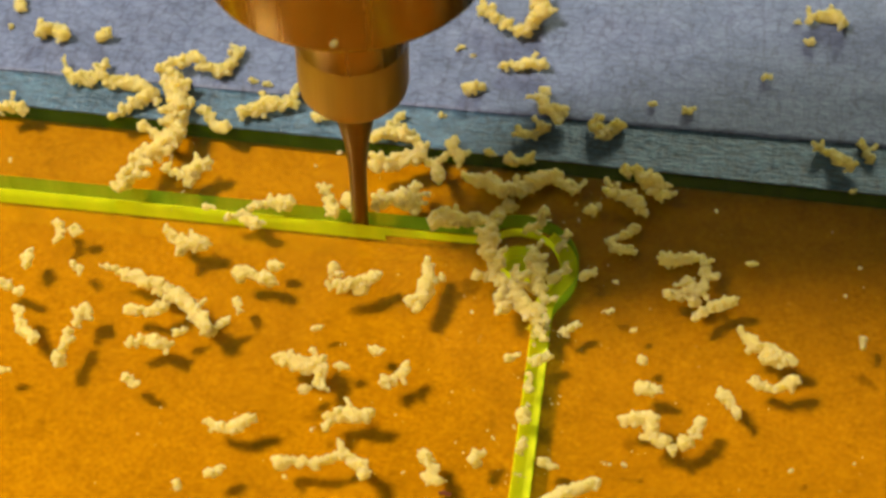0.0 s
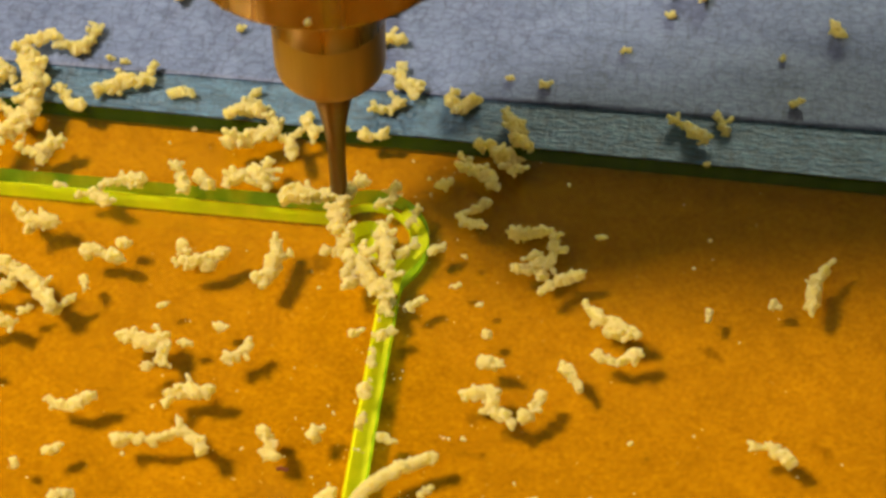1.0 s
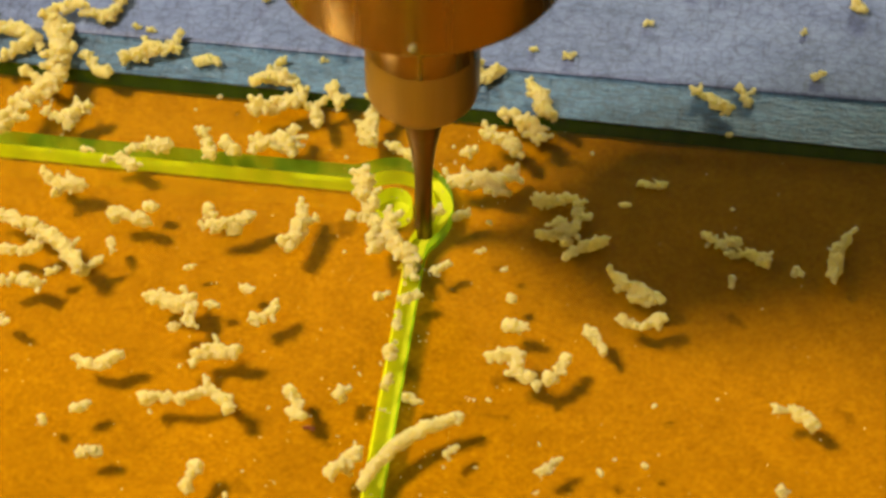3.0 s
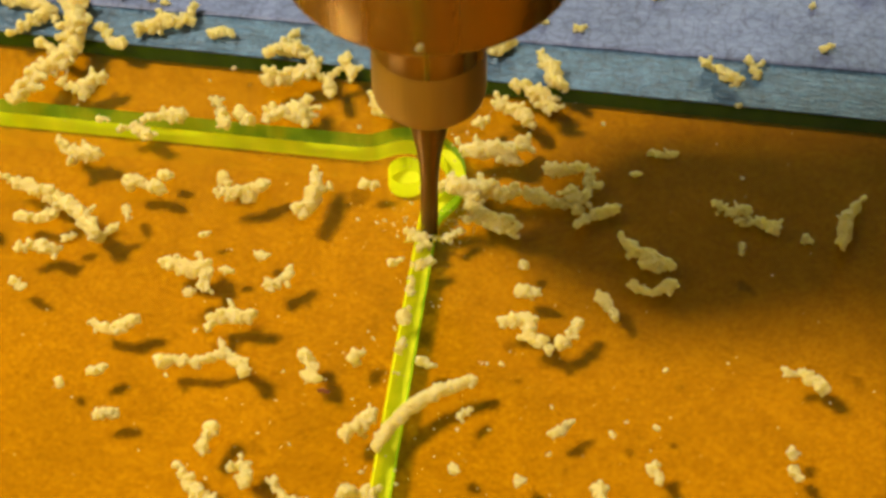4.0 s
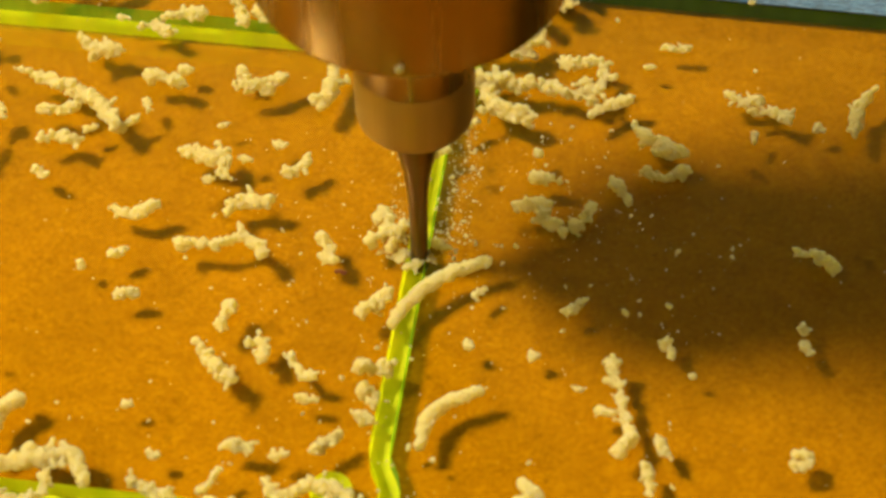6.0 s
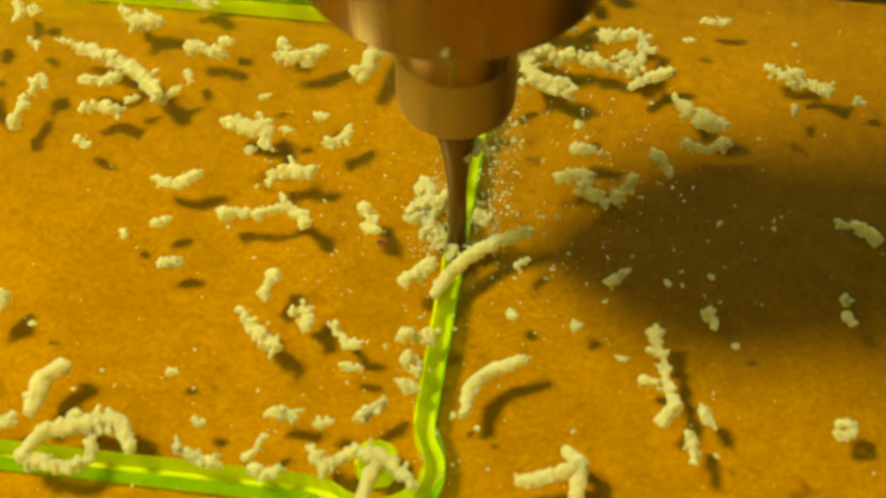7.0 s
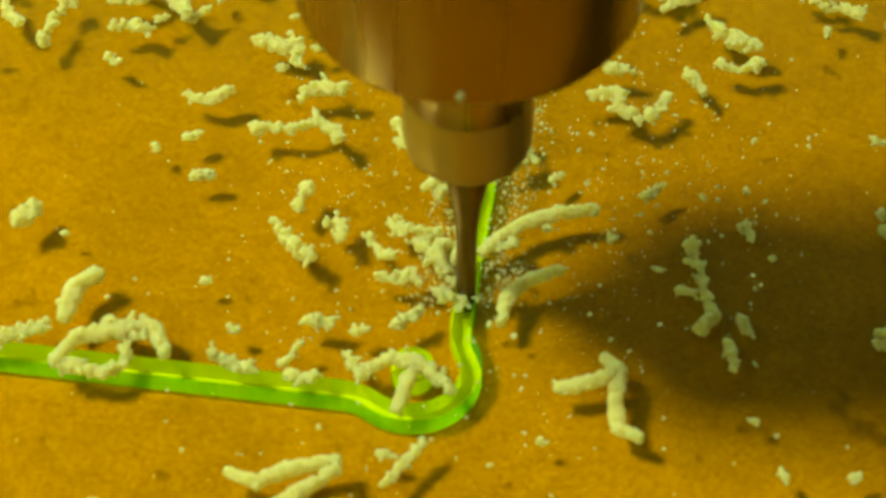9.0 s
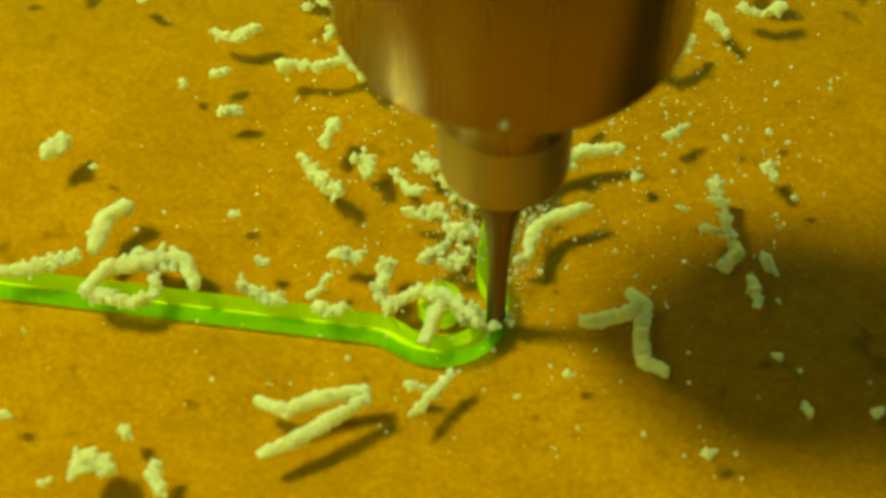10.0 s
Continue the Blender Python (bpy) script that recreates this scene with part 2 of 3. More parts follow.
EDGE_OUT, EDGE_IN = PATHLINE + side * KERF, PATHLINE - side * KERF


def circle(c, r, n=40):
    return [(c[0] + r * math.cos(2 * math.pi * i / n), c[1] + r * math.sin(2 * math.pi * i / n)) for i in range(n)]


def sheet_mesh():
    from mathutils.geometry import delaunay_2d_cdt
    loops = [[(-130, -150), (130, -150), (130, 60), (-130, 60)], [tuple(p) for p in EDGE_OUT] + [tuple(p) for p in EDGE_IN[::-1]]]
    loops += [circle(c, 1.6) for c in HOLES]
    pts, edges = [], []
    for lp in loops:
        k = len(pts)
        pts += [Vector(p) for p in lp]
        edges += [(k + i, k + (i + 1) % len(lp)) for i in range(len(lp))]
    v, _, faces, *_ = delaunay_2d_cdt(pts, edges, [], 0, 1e-6)

    def inside(q, lp):
        hit = False
        for (x0, y0), (x1, y1) in zip(lp, lp[1:] + lp[:1]):
            if (y0 > q[1]) != (y1 > q[1]) and q[0] < x0 + (q[1] - y0) / (y1 - y0) * (x1 - x0):
                hit = not hit
        return hit
    keep = []
    for f in faces:
        q = sum((v[i] for i in f), Vector((0, 0))) / len(f)
        if not any(inside(q, lp) for lp in loops[1:]):
            keep.append(f)
    bm = bmesh.new()
    top = [bm.verts.new((p[0] * MM, p[1] * MM, 0)) for p in v]
    for f in keep:
        bm.faces.new([top[i] for i in f])
    bot = [bm.verts.new((x * MM, y * MM, -(THICK - 0.05) * MM)) for x, y in loops[0]]
    bm.faces.new(bot[::-1])
    for i in range(4):
        j = (i + 1) % 4
        bm.faces.new((bot[i], bot[j], top[j], top[i]))
    return bm


sheet = part("acrylic_sheet", sheet_mesh(), CLEAR)
tagged(sheet, "clear fluorescent yellow-green acrylic sheet being milled", "acrylic sheet")


def strip(name, a, b, za, zb, label, closed=False, mat=FROST_LIT):
    bm = bmesh.new()
    va = [bm.verts.new((x * MM, y * MM, za * MM)) for x, y in a]
    vb = [bm.verts.new((x * MM, y * MM, zb * MM)) for x, y in b]
    n = len(va)
    for i in range(n if closed else n - 1):
        j = (i + 1) % n
        bm.faces.new((va[i], va[j], vb[j], vb[i]))
    bmesh.ops.recalc_face_normals(bm, faces=bm.faces)
    return smooth(part(name, bm, mat, sheet, label))


FIRST = 1.08                                   # depth of the first pass
CUT0 = int(np.argmin(np.hypot(PATHLINE[:, 0] + 18.6, PATHLINE[:, 1] - LINE_Y0)))
CUT1 = int(np.argmin(np.hypot(PATHLINE[:, 0] - LINE_X, PATHLINE[:, 1] + 9.0)))
BEND = int(np.argmax(PATHLINE[CUT0:CUT1, 0]) + CUT0) - 12
strip("groove_wall", EDGE_OUT, EDGE_OUT, 0, -DEEP, "outer wall of the milled groove, coloured dark green as if shaded", mat=FROST_SHADED)
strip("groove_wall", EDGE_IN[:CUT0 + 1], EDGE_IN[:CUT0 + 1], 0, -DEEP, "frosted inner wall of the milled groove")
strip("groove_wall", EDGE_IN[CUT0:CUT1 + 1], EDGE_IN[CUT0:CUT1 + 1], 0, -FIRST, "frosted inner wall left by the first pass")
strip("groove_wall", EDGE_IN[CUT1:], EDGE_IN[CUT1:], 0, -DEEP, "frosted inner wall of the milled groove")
for name, i, j, deep in (("groove_floor", 0, CUT0, DEEP), ("groove_floor", BEND, CUT1, FIRST), ("groove_floor", CUT1, len(PATHLINE) - 1, DEEP)):
    strip(name, EDGE_OUT[i:j + 1], EDGE_IN[i:j + 1], -deep, -deep, "frosted green floor of the milled groove", mat=FROST_LIT)
# added dark strip in the sheet, in place of the tape edge's shade
strip("tape_shade_strip", [(x, 7.9 - 0.01 * x) for x in range(-110, 111, 2)], [(x, 7.9 - 0.01 * x) for x in range(-110, 111, 2)], -0.02, -1.6, "dark green strip standing in for the shade under the tape edge", mat=TAPE_SHADE)
# the second pass bares the lower wall piece by piece
SECOND = []
for i in range(CUT0, CUT1, 3):
    j = min(i + 3, CUT1)
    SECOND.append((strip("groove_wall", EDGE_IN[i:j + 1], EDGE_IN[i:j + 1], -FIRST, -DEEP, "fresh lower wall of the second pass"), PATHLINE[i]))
for c in HOLES:
    rim = circle(c, 1.6)
    strip("screw_hole", rim, rim, 0, -DEEP, "round drilled hole with frosted wall", True)
    strip("hole_floor", rim, [(c[0] + (x - c[0]) * 0.02, c[1] + (y - c[1]) * 0.02) for x, y in rim], -DEEP, -DEEP, "frosted floor of the drilled hole", True)


# ---- tape ----
def tape(name, y0, y1, slant, height, mat, label):
    bm = bmesh.new()
    nx, ny = 150, 40
    grid = []
    for j in range(ny + 1):
        row = []
        for i in range(nx + 1):
            x, y = -110 + 220 * i / nx, y0 + (y1 - y0) * (j / ny) ** 2
            y += slant * x * (1 - j / ny)
            wob = 0.12 * noise.noise((x * 0.25, j * 0.2, 3)) if j in (0, ny) else 0
            row.append(bm.verts.new((x * MM, (y + wob) * MM, height(x, y) * MM)))
        grid.append(row)
    for j in range(ny):
        for i in range(nx):
            bm.faces.new((grid[j][i], grid[j][i + 1], grid[j + 1][i + 1], grid[j + 1][i]))
    geom = bmesh.ops.extrude_face_region(bm, geom=bm.faces[:])["geom"]
    for e in geom:
        if isinstance(e, bmesh.types.BMVert):
            e.co.z += 0.12 * MM
    bmesh.ops.recalc_face_normals(bm, faces=bm.faces)
    ob = smooth(part(name, bm, mat))
    return tagged(ob, label, "masking tape")


def flat(x, y):
    return 0.02 + 0.03 * (noise.noise((x * 0.3, y * 0.5, 0)) + 1)


def wrinkled(x, y):
    d = y - 12.93 - 0.0094 * x
    ridge = 0.12 * math.exp(-(max(0.0, d - 0.2) / 4.2) ** 2)
    waves = 0.35 * noise.noise((x * 0.06 + y * 0.05, y * 0.16, 7)) + 0.25 * noise.noise((x * 0.12, y * 0.3, 11))
    return 0.22 + max(0.0, min(1, d / 0.2)) * ridge + max(0.0, min(1, (d - 4) / 7)) * (0.3 + waves)


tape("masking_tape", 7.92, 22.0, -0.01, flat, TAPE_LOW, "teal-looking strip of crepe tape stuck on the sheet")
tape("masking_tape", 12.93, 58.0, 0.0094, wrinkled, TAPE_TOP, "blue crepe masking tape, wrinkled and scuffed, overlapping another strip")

# ---- spindle ----
spindle = new("milling_spindle")
tagged(spindle, "spinning steel spindle nut with a thin end mill cutting the sheet", "milling spindle")
smooth(part("housing", lathe([(0, 30.6), (10.6, 30.6), (11.1, 30.9), (11.3, 31.4), (11.3, 62), (10.8, 62.6), (0, 62.6)]), STEEL, spindle, "brown-reflecting steel spindle housing"))
smooth(part("spindle_body", lathe([(0, 62.7), (13.4, 62.7), (14, 63.3), (14, 140), (0, 140)]), STEEL, spindle, "steel spindle body"))
smooth(part("collet_nose", lathe([(1.6, 15.9), (3.3, 15.7), (3.9, 15.9), (4.35, 16.5), (4.48, 17.2), (4.48, 21.8)]), NOSE, spindle, "satin steel collet nose"))
smooth(part("nose_collar", lathe([(4.44, 21.78), (4.56, 21.9), (4.58, 26), (4.8, 28.6), (5.6, 30.2), (6.4, 30.7)]), COLLAR, spindle, "slightly darker satin steel collar"))
smooth(part("end_mill", lathe([(0, -1.6), (0.70, -1.6), (0.73, -1.5), (0.73, 5.6), (0.80, 7.2), (1.02, 9.6), (1.36, 11.5), (1.56, 12.6), (1.59, 13.6), (1.59, 16.4), (0, 16.4)], 48), CARBIDE, spindle, "thin carbide end mill with a tapered neck"))
bm = bmesh.new()
bmesh.ops.create_icosphere(bm, subdivisions=3, radius=0.32 * MM, matrix=Matrix.Translation((0.9 * MM, -11.25 * MM, 31.9 * MM)) @ Matrix.Diagonal((0.8, 0.6, 1.2, 1)))
for vert in bm.verts:
    vert.co += Vector((0.12, 0.05, 0.15)) * MM * noise.noise(vert.co * 2500)
smooth(part("stuck_crumb", bm, CHIP, spindle, "pale acrylic crumb stuck to the housing"))
SPINDLE = [
    (0.0, -17.5, -0.75), (0.5, -11.6, -0.7), (1.0, -6.5, 0.2), (1.5, -3.1, 0.85), (2.0, 0.5, -1.1), (2.5, 1.1, -3.4), (3.0, -0.5, -6.0),
    (4.5, -0.65, -12.7), (5.0, -0.8, -17.5), (5.5, -0.6, -23.1), (7.0, -0.7, -26.8), (7.5, -0.8, -29.8), (8.0, -0.85, -30.8), (8.5, -0.85, -35.3), (9.0, -0.85, -41.0), (9.5, -0.65, -45.9), (10.0, 0.5, -49.3),
]


# ---- chips of acrylic ----
def unit_blob(level):
    bm = bmesh.new()
    bmesh.ops.create_icosphere(bm, subdivisions=level, radius=1)
    v = np.array([x.co[:] for x in bm.verts])
    f = np.array([[x.index for x in p.verts] for p in bm.faces])
    bm.free()
    return v, f


BLOB = unit_blob(2)
rng = np.random.default_rng(5)


def blobs(items, rough, shape=BLOB):
    """Verts and faces of lumpy, torn blobs: (centre, radius, squash) each, in millimetres."""
    verts, faces, k = [], [], 0
    bv, bf = shape
    for c, r, s in items:
        seed = Vector(rng.uniform(-50, 50, 3))
        turn = np.array(Euler(rng.uniform(0, 6.28, 3)).to_matrix())
        d = np.array([1 + rough * (0.9 * noise.noise(Vector(p) * 1.6 + seed) + 0.55 * noise.noise(Vector(p) * 4.2 + seed)) for p in bv])
        verts.append((bv * d[:, None] * r * s) @ turn.T + c)
        faces.append(bf + k)
        k += len(bv)
    return np.concatenate(verts), np.concatenate(faces)


def chip_object(name, v, f, centre, soft=True):
    me = bpy.data.meshes.new(name)
    me.from_pydata([tuple(p) for p in (v - centre) * MM], [], [tuple(int(i) for i in t) for t in f])
    me.materials.append(CHIP)
    me.polygons.foreach_set("use_smooth", [soft] * len(me.polygons))
    ob = new(name, me)
    ob.location = Vector(centre) * MM
    return ob


def fuse(v, f, voxel):
    """Melts overlapping lumps into one skin with soft creases, and roughens it."""
    me = bpy.data.meshes.new("lump")
    me.from_pydata([tuple(p) for p in v], [], [tuple(int(i) for i in t) for t in f])
    ob = new("lump", me)
    m = ob.modifiers.new("skin", "REMESH")
    m.mode, m.voxel_size = "VOXEL", voxel
    skin = bpy.data.meshes.new_from_object(ob.evaluated_get(bpy.context.evaluated_depsgraph_get()))
    bpy.data.objects.remove(ob)
    bpy.data.meshes.remove(me)
    out = np.array([p.co + p.normal * (0.15 * noise.noise(p.co * 2.0) + 0.12 * noise.noise(p.co * 5.5)) for p in skin.vertices])
    faces = np.array([tuple(p.vertices) for p in skin.polygons])
    # soften the creases: each point drifts to the mean of its neighbours
    edges = np.concatenate([faces[:, [k, (k + 1) % 4]] for k in range(4)])
    for _ in range(1):
        near, count = np.zeros_like(out), np.zeros(len(out))
        for a, b in ((0, 1), (1, 0)):
            np.add.at(near, edges[:, a], out[edges[:, b]])
            np.add.at(count, edges[:, a], 1)
        out = out * 0.45 + 0.55 * near / np.maximum(count, 1)[:, None]
    bpy.data.meshes.remove(skin)
    # loose droplets fall away: the largest connected piece is the chip
    piece = np.arange(len(out))
    while True:
        low = piece[faces].min(axis=1)
        before = piece.copy()
        for k in range(4):
            np.minimum.at(piece, faces[:, k], low)
        piece = piece[piece]
        if (piece == before).all():
            break
    main = np.bincount(piece).argmax()
    keep = np.flatnonzero(piece == main)
    number = np.full(len(out), -1)
    number[keep] = np.arange(len(keep))
    faces = number[faces]
    return out[keep], faces[(faces >= 0).all(axis=1)]


def ground_at(x, y):
    """Height of what a chip rests on: the sheet, or the tape."""
    return 0.0 if y < 7.92 - 0.01 * x else (flat(x, y) + 0.12 if y < 12.93 + 0.0094 * x else wrinkled(x, y) + 0.12)


def chip(r, *points, curl=False):
    """One torn, crumbly chip along a bent line; a curl is a smoother, rolled ribbon."""
    p = np.array(points, float)
    # on the raised tape a chip lies nearer than the same spot of the sheet
    p[:, 1] -= [0.84 * ground_at(x, y) for x, y in p]
    seg = np.linalg.norm(np.diff(p, axis=0), axis=1)
    along = np.concatenate([[0], np.cumsum(seg)])
    length = along[-1]
    n = max(2, int(length / (r * (0.33 if curl else 0.5))) + 1)
    items = []
    lift = rng.uniform(0, 0.8, 2) * min(1.0, length / 4)
    for a in np.linspace(0, length, n):
        x, y = np.interp(a, along, p[:, 0]), np.interp(a, along, p[:, 1])
        k = a / max(length, 1e-6)
        z = ground_at(x, y) + lift[0] * (1 - k) ** 2 + lift[1] * k ** 2
        if curl:
            size = r * rng.uniform(0.9, 1.08) * (0.85 + 0.25 * math.sin(3.1 * k))
            items.append((np.array([x, y, z + size * 0.85]) + rng.normal(0, 0.07 * r, 3), size, np.array([1, 1, 1]) * rng.uniform(0.95, 1.05, 3)))
            if rng.random() < 0.5:
                items.append((np.array([x, y, z + size]) + rng.normal(0, 0.5 * r, 3) * (1, 1, 0.5), size * 0.4, np.ones(3)))
            continue
        # a stem of torn lumps with small knobs standing out of it
        thick = 0.8 + 0.3 * math.sin(5 * k + length)
        body = r * rng.uniform(0.68, 0.95) * thick
        core = np.array([x, y, z + 0.75 * r]) + rng.normal(0, 0.2 * r, 3)
        items.append((core, body, rng.uniform(0.7, 1.3, 3)))
        for _ in range(int(rng.integers(3, 7))):
            way = rng.normal(0, 1, 3)
            way /= np.linalg.norm(way)
            size = r * rng.uniform(0.2, 0.42)
            knob = core + way * (body * rng.uniform(0.75, 1.15) + size * 0.5)
            knob[2] = max(knob[2], z + size * 0.7)
            items.append((knob, size, rng.uniform(0.7, 1.4, 3)))
        if length > 1.5 and rng.random() < 0.22:
            # a short side twig
            turn, reach = rng.uniform(0, 6.28), r * rng.uniform(1.0, 2.1)
            for q in np.linspace(0.35, 1, 4):
                items.append((core + np.array([math.cos(turn), math.sin(turn), 0.35]) * reach * q + rng.normal(0, 0.1 * r, 3), r * rng.uniform(0.28, 0.46), rng.uniform(0.8, 1.25, 3)))
    if len(items) < 5:
        items += [(items[0][0] + rng.normal(0, 0.5 * r, 3) * (1, 1, 0.4), r * 0.5, rng.uniform(0.75, 1.25, 3)) for _ in range(3)]
    v, f = fuse(*blobs(items, 0.3 if curl else 0.55), 0.085 if r > 0.45 else 0.075)
    gx, gy = p.mean(axis=0)
    low = ground_at(gx, gy)
    v[:, 2] += low - v[:, 2].min() - 0.02
    ob = chip_object("acrylic_chip", v, f, np.array([gx, gy, low]))
    if curl:
        label = "long pale curl of milled acrylic lying on the sheet"
    elif gy > 8.3:
        label = "pale crumbly acrylic chip lying on blue tape"
    elif length < 1.0:
        label = "small pale crumb of acrylic on the sheet"
    else:
        label = "pale yellow crumbly acrylic chip lying on the sheet"
    return tagged(ob, label, "chip", "milling chips")


chip(0.57, (-46.7, 12.8), (-45.6, 11.5), (-43.4, 12.3), (-43.2, 13.8))
chip(0.62, (-43.0, 11.6), (-40.9, 11.8), (-39.3, 11.5), (-37.9, 10.0))
chip(0.56, (-41.3, 7.8), (-39.8, 9.1), (-38.3, 10.4))
chip(0.86, (-35.4, 15.0), (-37.2, 14.0), (-36.2, 11.3), (-35.2, 7.8), (-35.4, 4.6), (-37.2, 2.4), (-38.0, 0.2), (-38.4, -1.2))
chip(0.56, (-38.1, 6.8), (-36.4, 5.7))
chip(0.55, (-35.3, 2.2), (-33.3, 1.7), (-31.5, 3.2))
chip(0.46, (-32.9, 0.9), (-32.6, 2.0))
chip(0.53, (-34.7, 14.6), (-32.3, 14.4), (-31.4, 17.3))
chip(0.56, (-33.2, 9.4), (-32.4, 8.4), (-31.3, 7.4))
chip(0.66, (-29.7, 9.4), (-27.9, 10.7), (-25.4, 11.0), (-25.3, 12.8))
chip(0.51, (-23.1, 10.2), (-21.6, 10.1))
chip(0.65, (-17.7, 7.9), (-16.3, 9.0), (-14.7, 8.9))
chip(0.73, (-17.1, 4.3), (-14.5, 5.8), (-11.9, 6.0), (-11.1, 4.2))
chip(0.65, (-10.7, 8.4), (-9.8, 6.5))
chip(0.69, (4.7, 7.2), (7.0, 6.0), (8.7, 4.2))
chip(0.63, (3.1, 4.2), (5.2, 4.1), (6.4, 2.6))
chip(0.54, (2.2, 2.1), (2.8, 2.7))
chip(0.44, (3.9, -1.1), (5.3, -0.0), (6.3, 0.8))
chip(0.44, (4.4, -1.7), (6.1, -1.8))
chip(0.57, (8.8, -2.7), (11.6, -1.9), (12.5, -3.8), (12.1, -5.7), (10.7, -4.8))
chip(0.52, (9.7, -6.3), (11.6, -6.7))
chip(0.47, (11.7, -8.6), (13.1, -7.0), (14.8, -6.5))
chip(0.73, (15.5, -10.1), (17.2, -11.4), (19.1, -12.1))
chip(0.59, (16.8, -14.5), (18.2, -14.7), (19.8, -14.1))
chip(0.59, (7.8, -16.3), (9.0, -16.5))
chip(0.47, (7.6, -13.1), (7.9, -13.1))
chip(0.62, (6.7, -19.8), (8.7, -19.2), (9.1, -21.1), (10.7, -22.1))
chip(0.57, (11.7, -21.1), (12.6, -19.3))
chip(0.39, (1.2, -11.2), (2.1, -10.3))
chip(0.26, (6.6, -10.2), (7.0, -10.0))
chip(0.22, (4.4, -8.5), (4.9, -8.4))
chip(0.22, (4.9, -5.2), (5.2, -5.2))
chip(0.48, (2.1, -5.2), (2.8, -4.5))
chip(0.51, (-5.2, 7.1), (-3.5, 7.4))
chip(0.57, (-3.4, 15.8), (-2.9, 13.7), (-1.5, 13.4), (-1.7, 11.8))
chip(0.56, (-4.7, 10.2), (-2.8, 11.1))
chip(0.65, (1.6, 12.1), (2.7, 11.1), (3.5, 12.3))
chip(0.60, (21.4, 12.0), (23.1, 11.5), (24.0, 10.1))
chip(0.46, (25.3, 13.3), (26.1, 11.5))
chip(0.78, (-9.8, 25.4), (-7.9, 23.5), (-5.7, 22.7), (-4.5, 24.7), (-4.7, 27.2))
chip(0.57, (-7.3, 18.4), (-5.3, 19.1), (-3.6, 18.9))
chip(0.62, (-10.0, 15.2), (-9.0, 15.4))
chip(0.58, (20.3, 28.2), (22.4, 29.2), (23.2, 28.1))
chip(0.29, (19.2, 28.1), (19.5, 28.1))
chip(0.73, (-50.2, 17.3), (-49.4, 18.1), (-48.2, 17.2))
chip(0.58, (-44.5, 17.4), (-43.8, 17.5))
chip(0.59, (-53.2, 21.2), (-53.0, 20.2))
chip(0.29, (-53.4, 18.0), (-53.1, 18.0))
chip(0.34, (-11.5, 20.8), (-11.2, 20.8))
chip(0.24, (-10.3, 20.0), (-10.0, 20.1))
chip(0.28, (-12.2, 12.0), (-11.9, 12.0))
chip(0.38, (16.5, 20.5), (17.0, 20.6))
chip(0.28, (6.4, 15.8), (6.9, 15.8))
chip(0.38, (9.5, 15.5), (10.1, 15.5))
chip(0.27, (24.5, 7.7), (24.8, 7.8))
chip(0.24, (-29.9, 14.0), (-29.3, 14.0))
chip(0.24, (-28.5, 13.8), (-27.9, 13.8))
chip(0.32, (-7.5, 8.2), (-6.8, 8.0))
chip(0.61, (-51.3, 7.3), (-50.6, 7.9), (-49.7, 7.6))
chip(0.54, (-26.7, -1.2), (-25.1, -0.4), (-23.5, -0.6))
chip(0.59, (-20.8, 1.1), (-19.7, -0.9))
chip(0.45, (-28.9, -2.7), (-27.6, -2.0), (-26.2, -3.3))
chip(0.32, (-31.0, -1.6), (-30.0, -1.6))
chip(0.55, (-36.4, -51.6), (-34.0, -50.7), (-31.1, -49.6))
chip(0.6, (-24.8, 21.9), (-24.6, 23.5), (-24.2, 25.1))
chip(0.5, (-20.9, 24.1), (-19.5, 25.0), (-17.5, 24.7))
chip(0.5, (-21.0, 22.0), (-19.7, 22.4), (-18.4, 22.3))
chip(0.4, (-18.5, 19.0), (-18.2, 19.1))
corner_a = chip(0.76, (-6.5, -2.2), (-5.1, -5.6), (-4.0, -9.4))
corner_b = chip(0.74, (-3.6, -6.2), (-3.0, -8.5), (-1.2, -10.7))
corner_c = chip(0.62, (-2.5, -3.3), (-1.6, -6.3), (-0.8, -8.9))
chip(0.39, (-6.8, -6.2), (-5.7, -6.0))
chip(0.44, (-0.5, -5.9), (0.7, -4.6))
chip(0.51, (-0.9, -11.3), (-0.7, -12.1))
chip(0.47, (-1.0, -14.5), (0.1, -13.9))
chip(0.50, (-1.5, -20.0), (-1.0, -20.7))
chip(0.38, (-1.3, -17.3), (-1.1, -15.9))
chip(0.41, (-1.2, -23.4), (-1.0, -22.3))
chip(0.52, (-44.1, -14.7), (-43.4, -16.6), (-41.7, -17.9))
chip(0.65, (-38.4, -14.4), (-38.9, -15.5))
chip(0.56, (-39.1, -17.1), (-39.3, -19.6))
chip(0.53, (-44.9, -8.8), (-44.5, -9.8))
chip(0.40, (-43.0, -5.0), (-42.6, -6.7))
chip(0.49, (-41.6, -5.7), (-41.2, -6.2))
chip(0.35, (-40.5, -9.4), (-39.9, -9.9))
chip(0.61, (-36.7, -9.9), (-34.0, -10.9), (-31.4, -11.7), (-29.2, -13.6), (-27.7, -15.3))
chip(0.47, (-27.7, -15.1), (-26.8, -13.6))
chip(0.56, (-34.8, -13.5), (-33.2, -13.6), (-32.0, -13.0))
chip(0.39, (-30.5, -15.4), (-29.7, -15.2))
chip(0.64, (-33.6, -17.4), (-32.7, -16.4), (-31.4, -17.0))
chip(0.62, (-33.4, -5.1), (-31.5, -6.5), (-30.0, -5.8))
chip(0.44, (-32.0, -7.2), (-31.7, -6.4))
chip(0.66, (-26.6, -9.0), (-25.3, -8.6), (-23.7, -9.3))
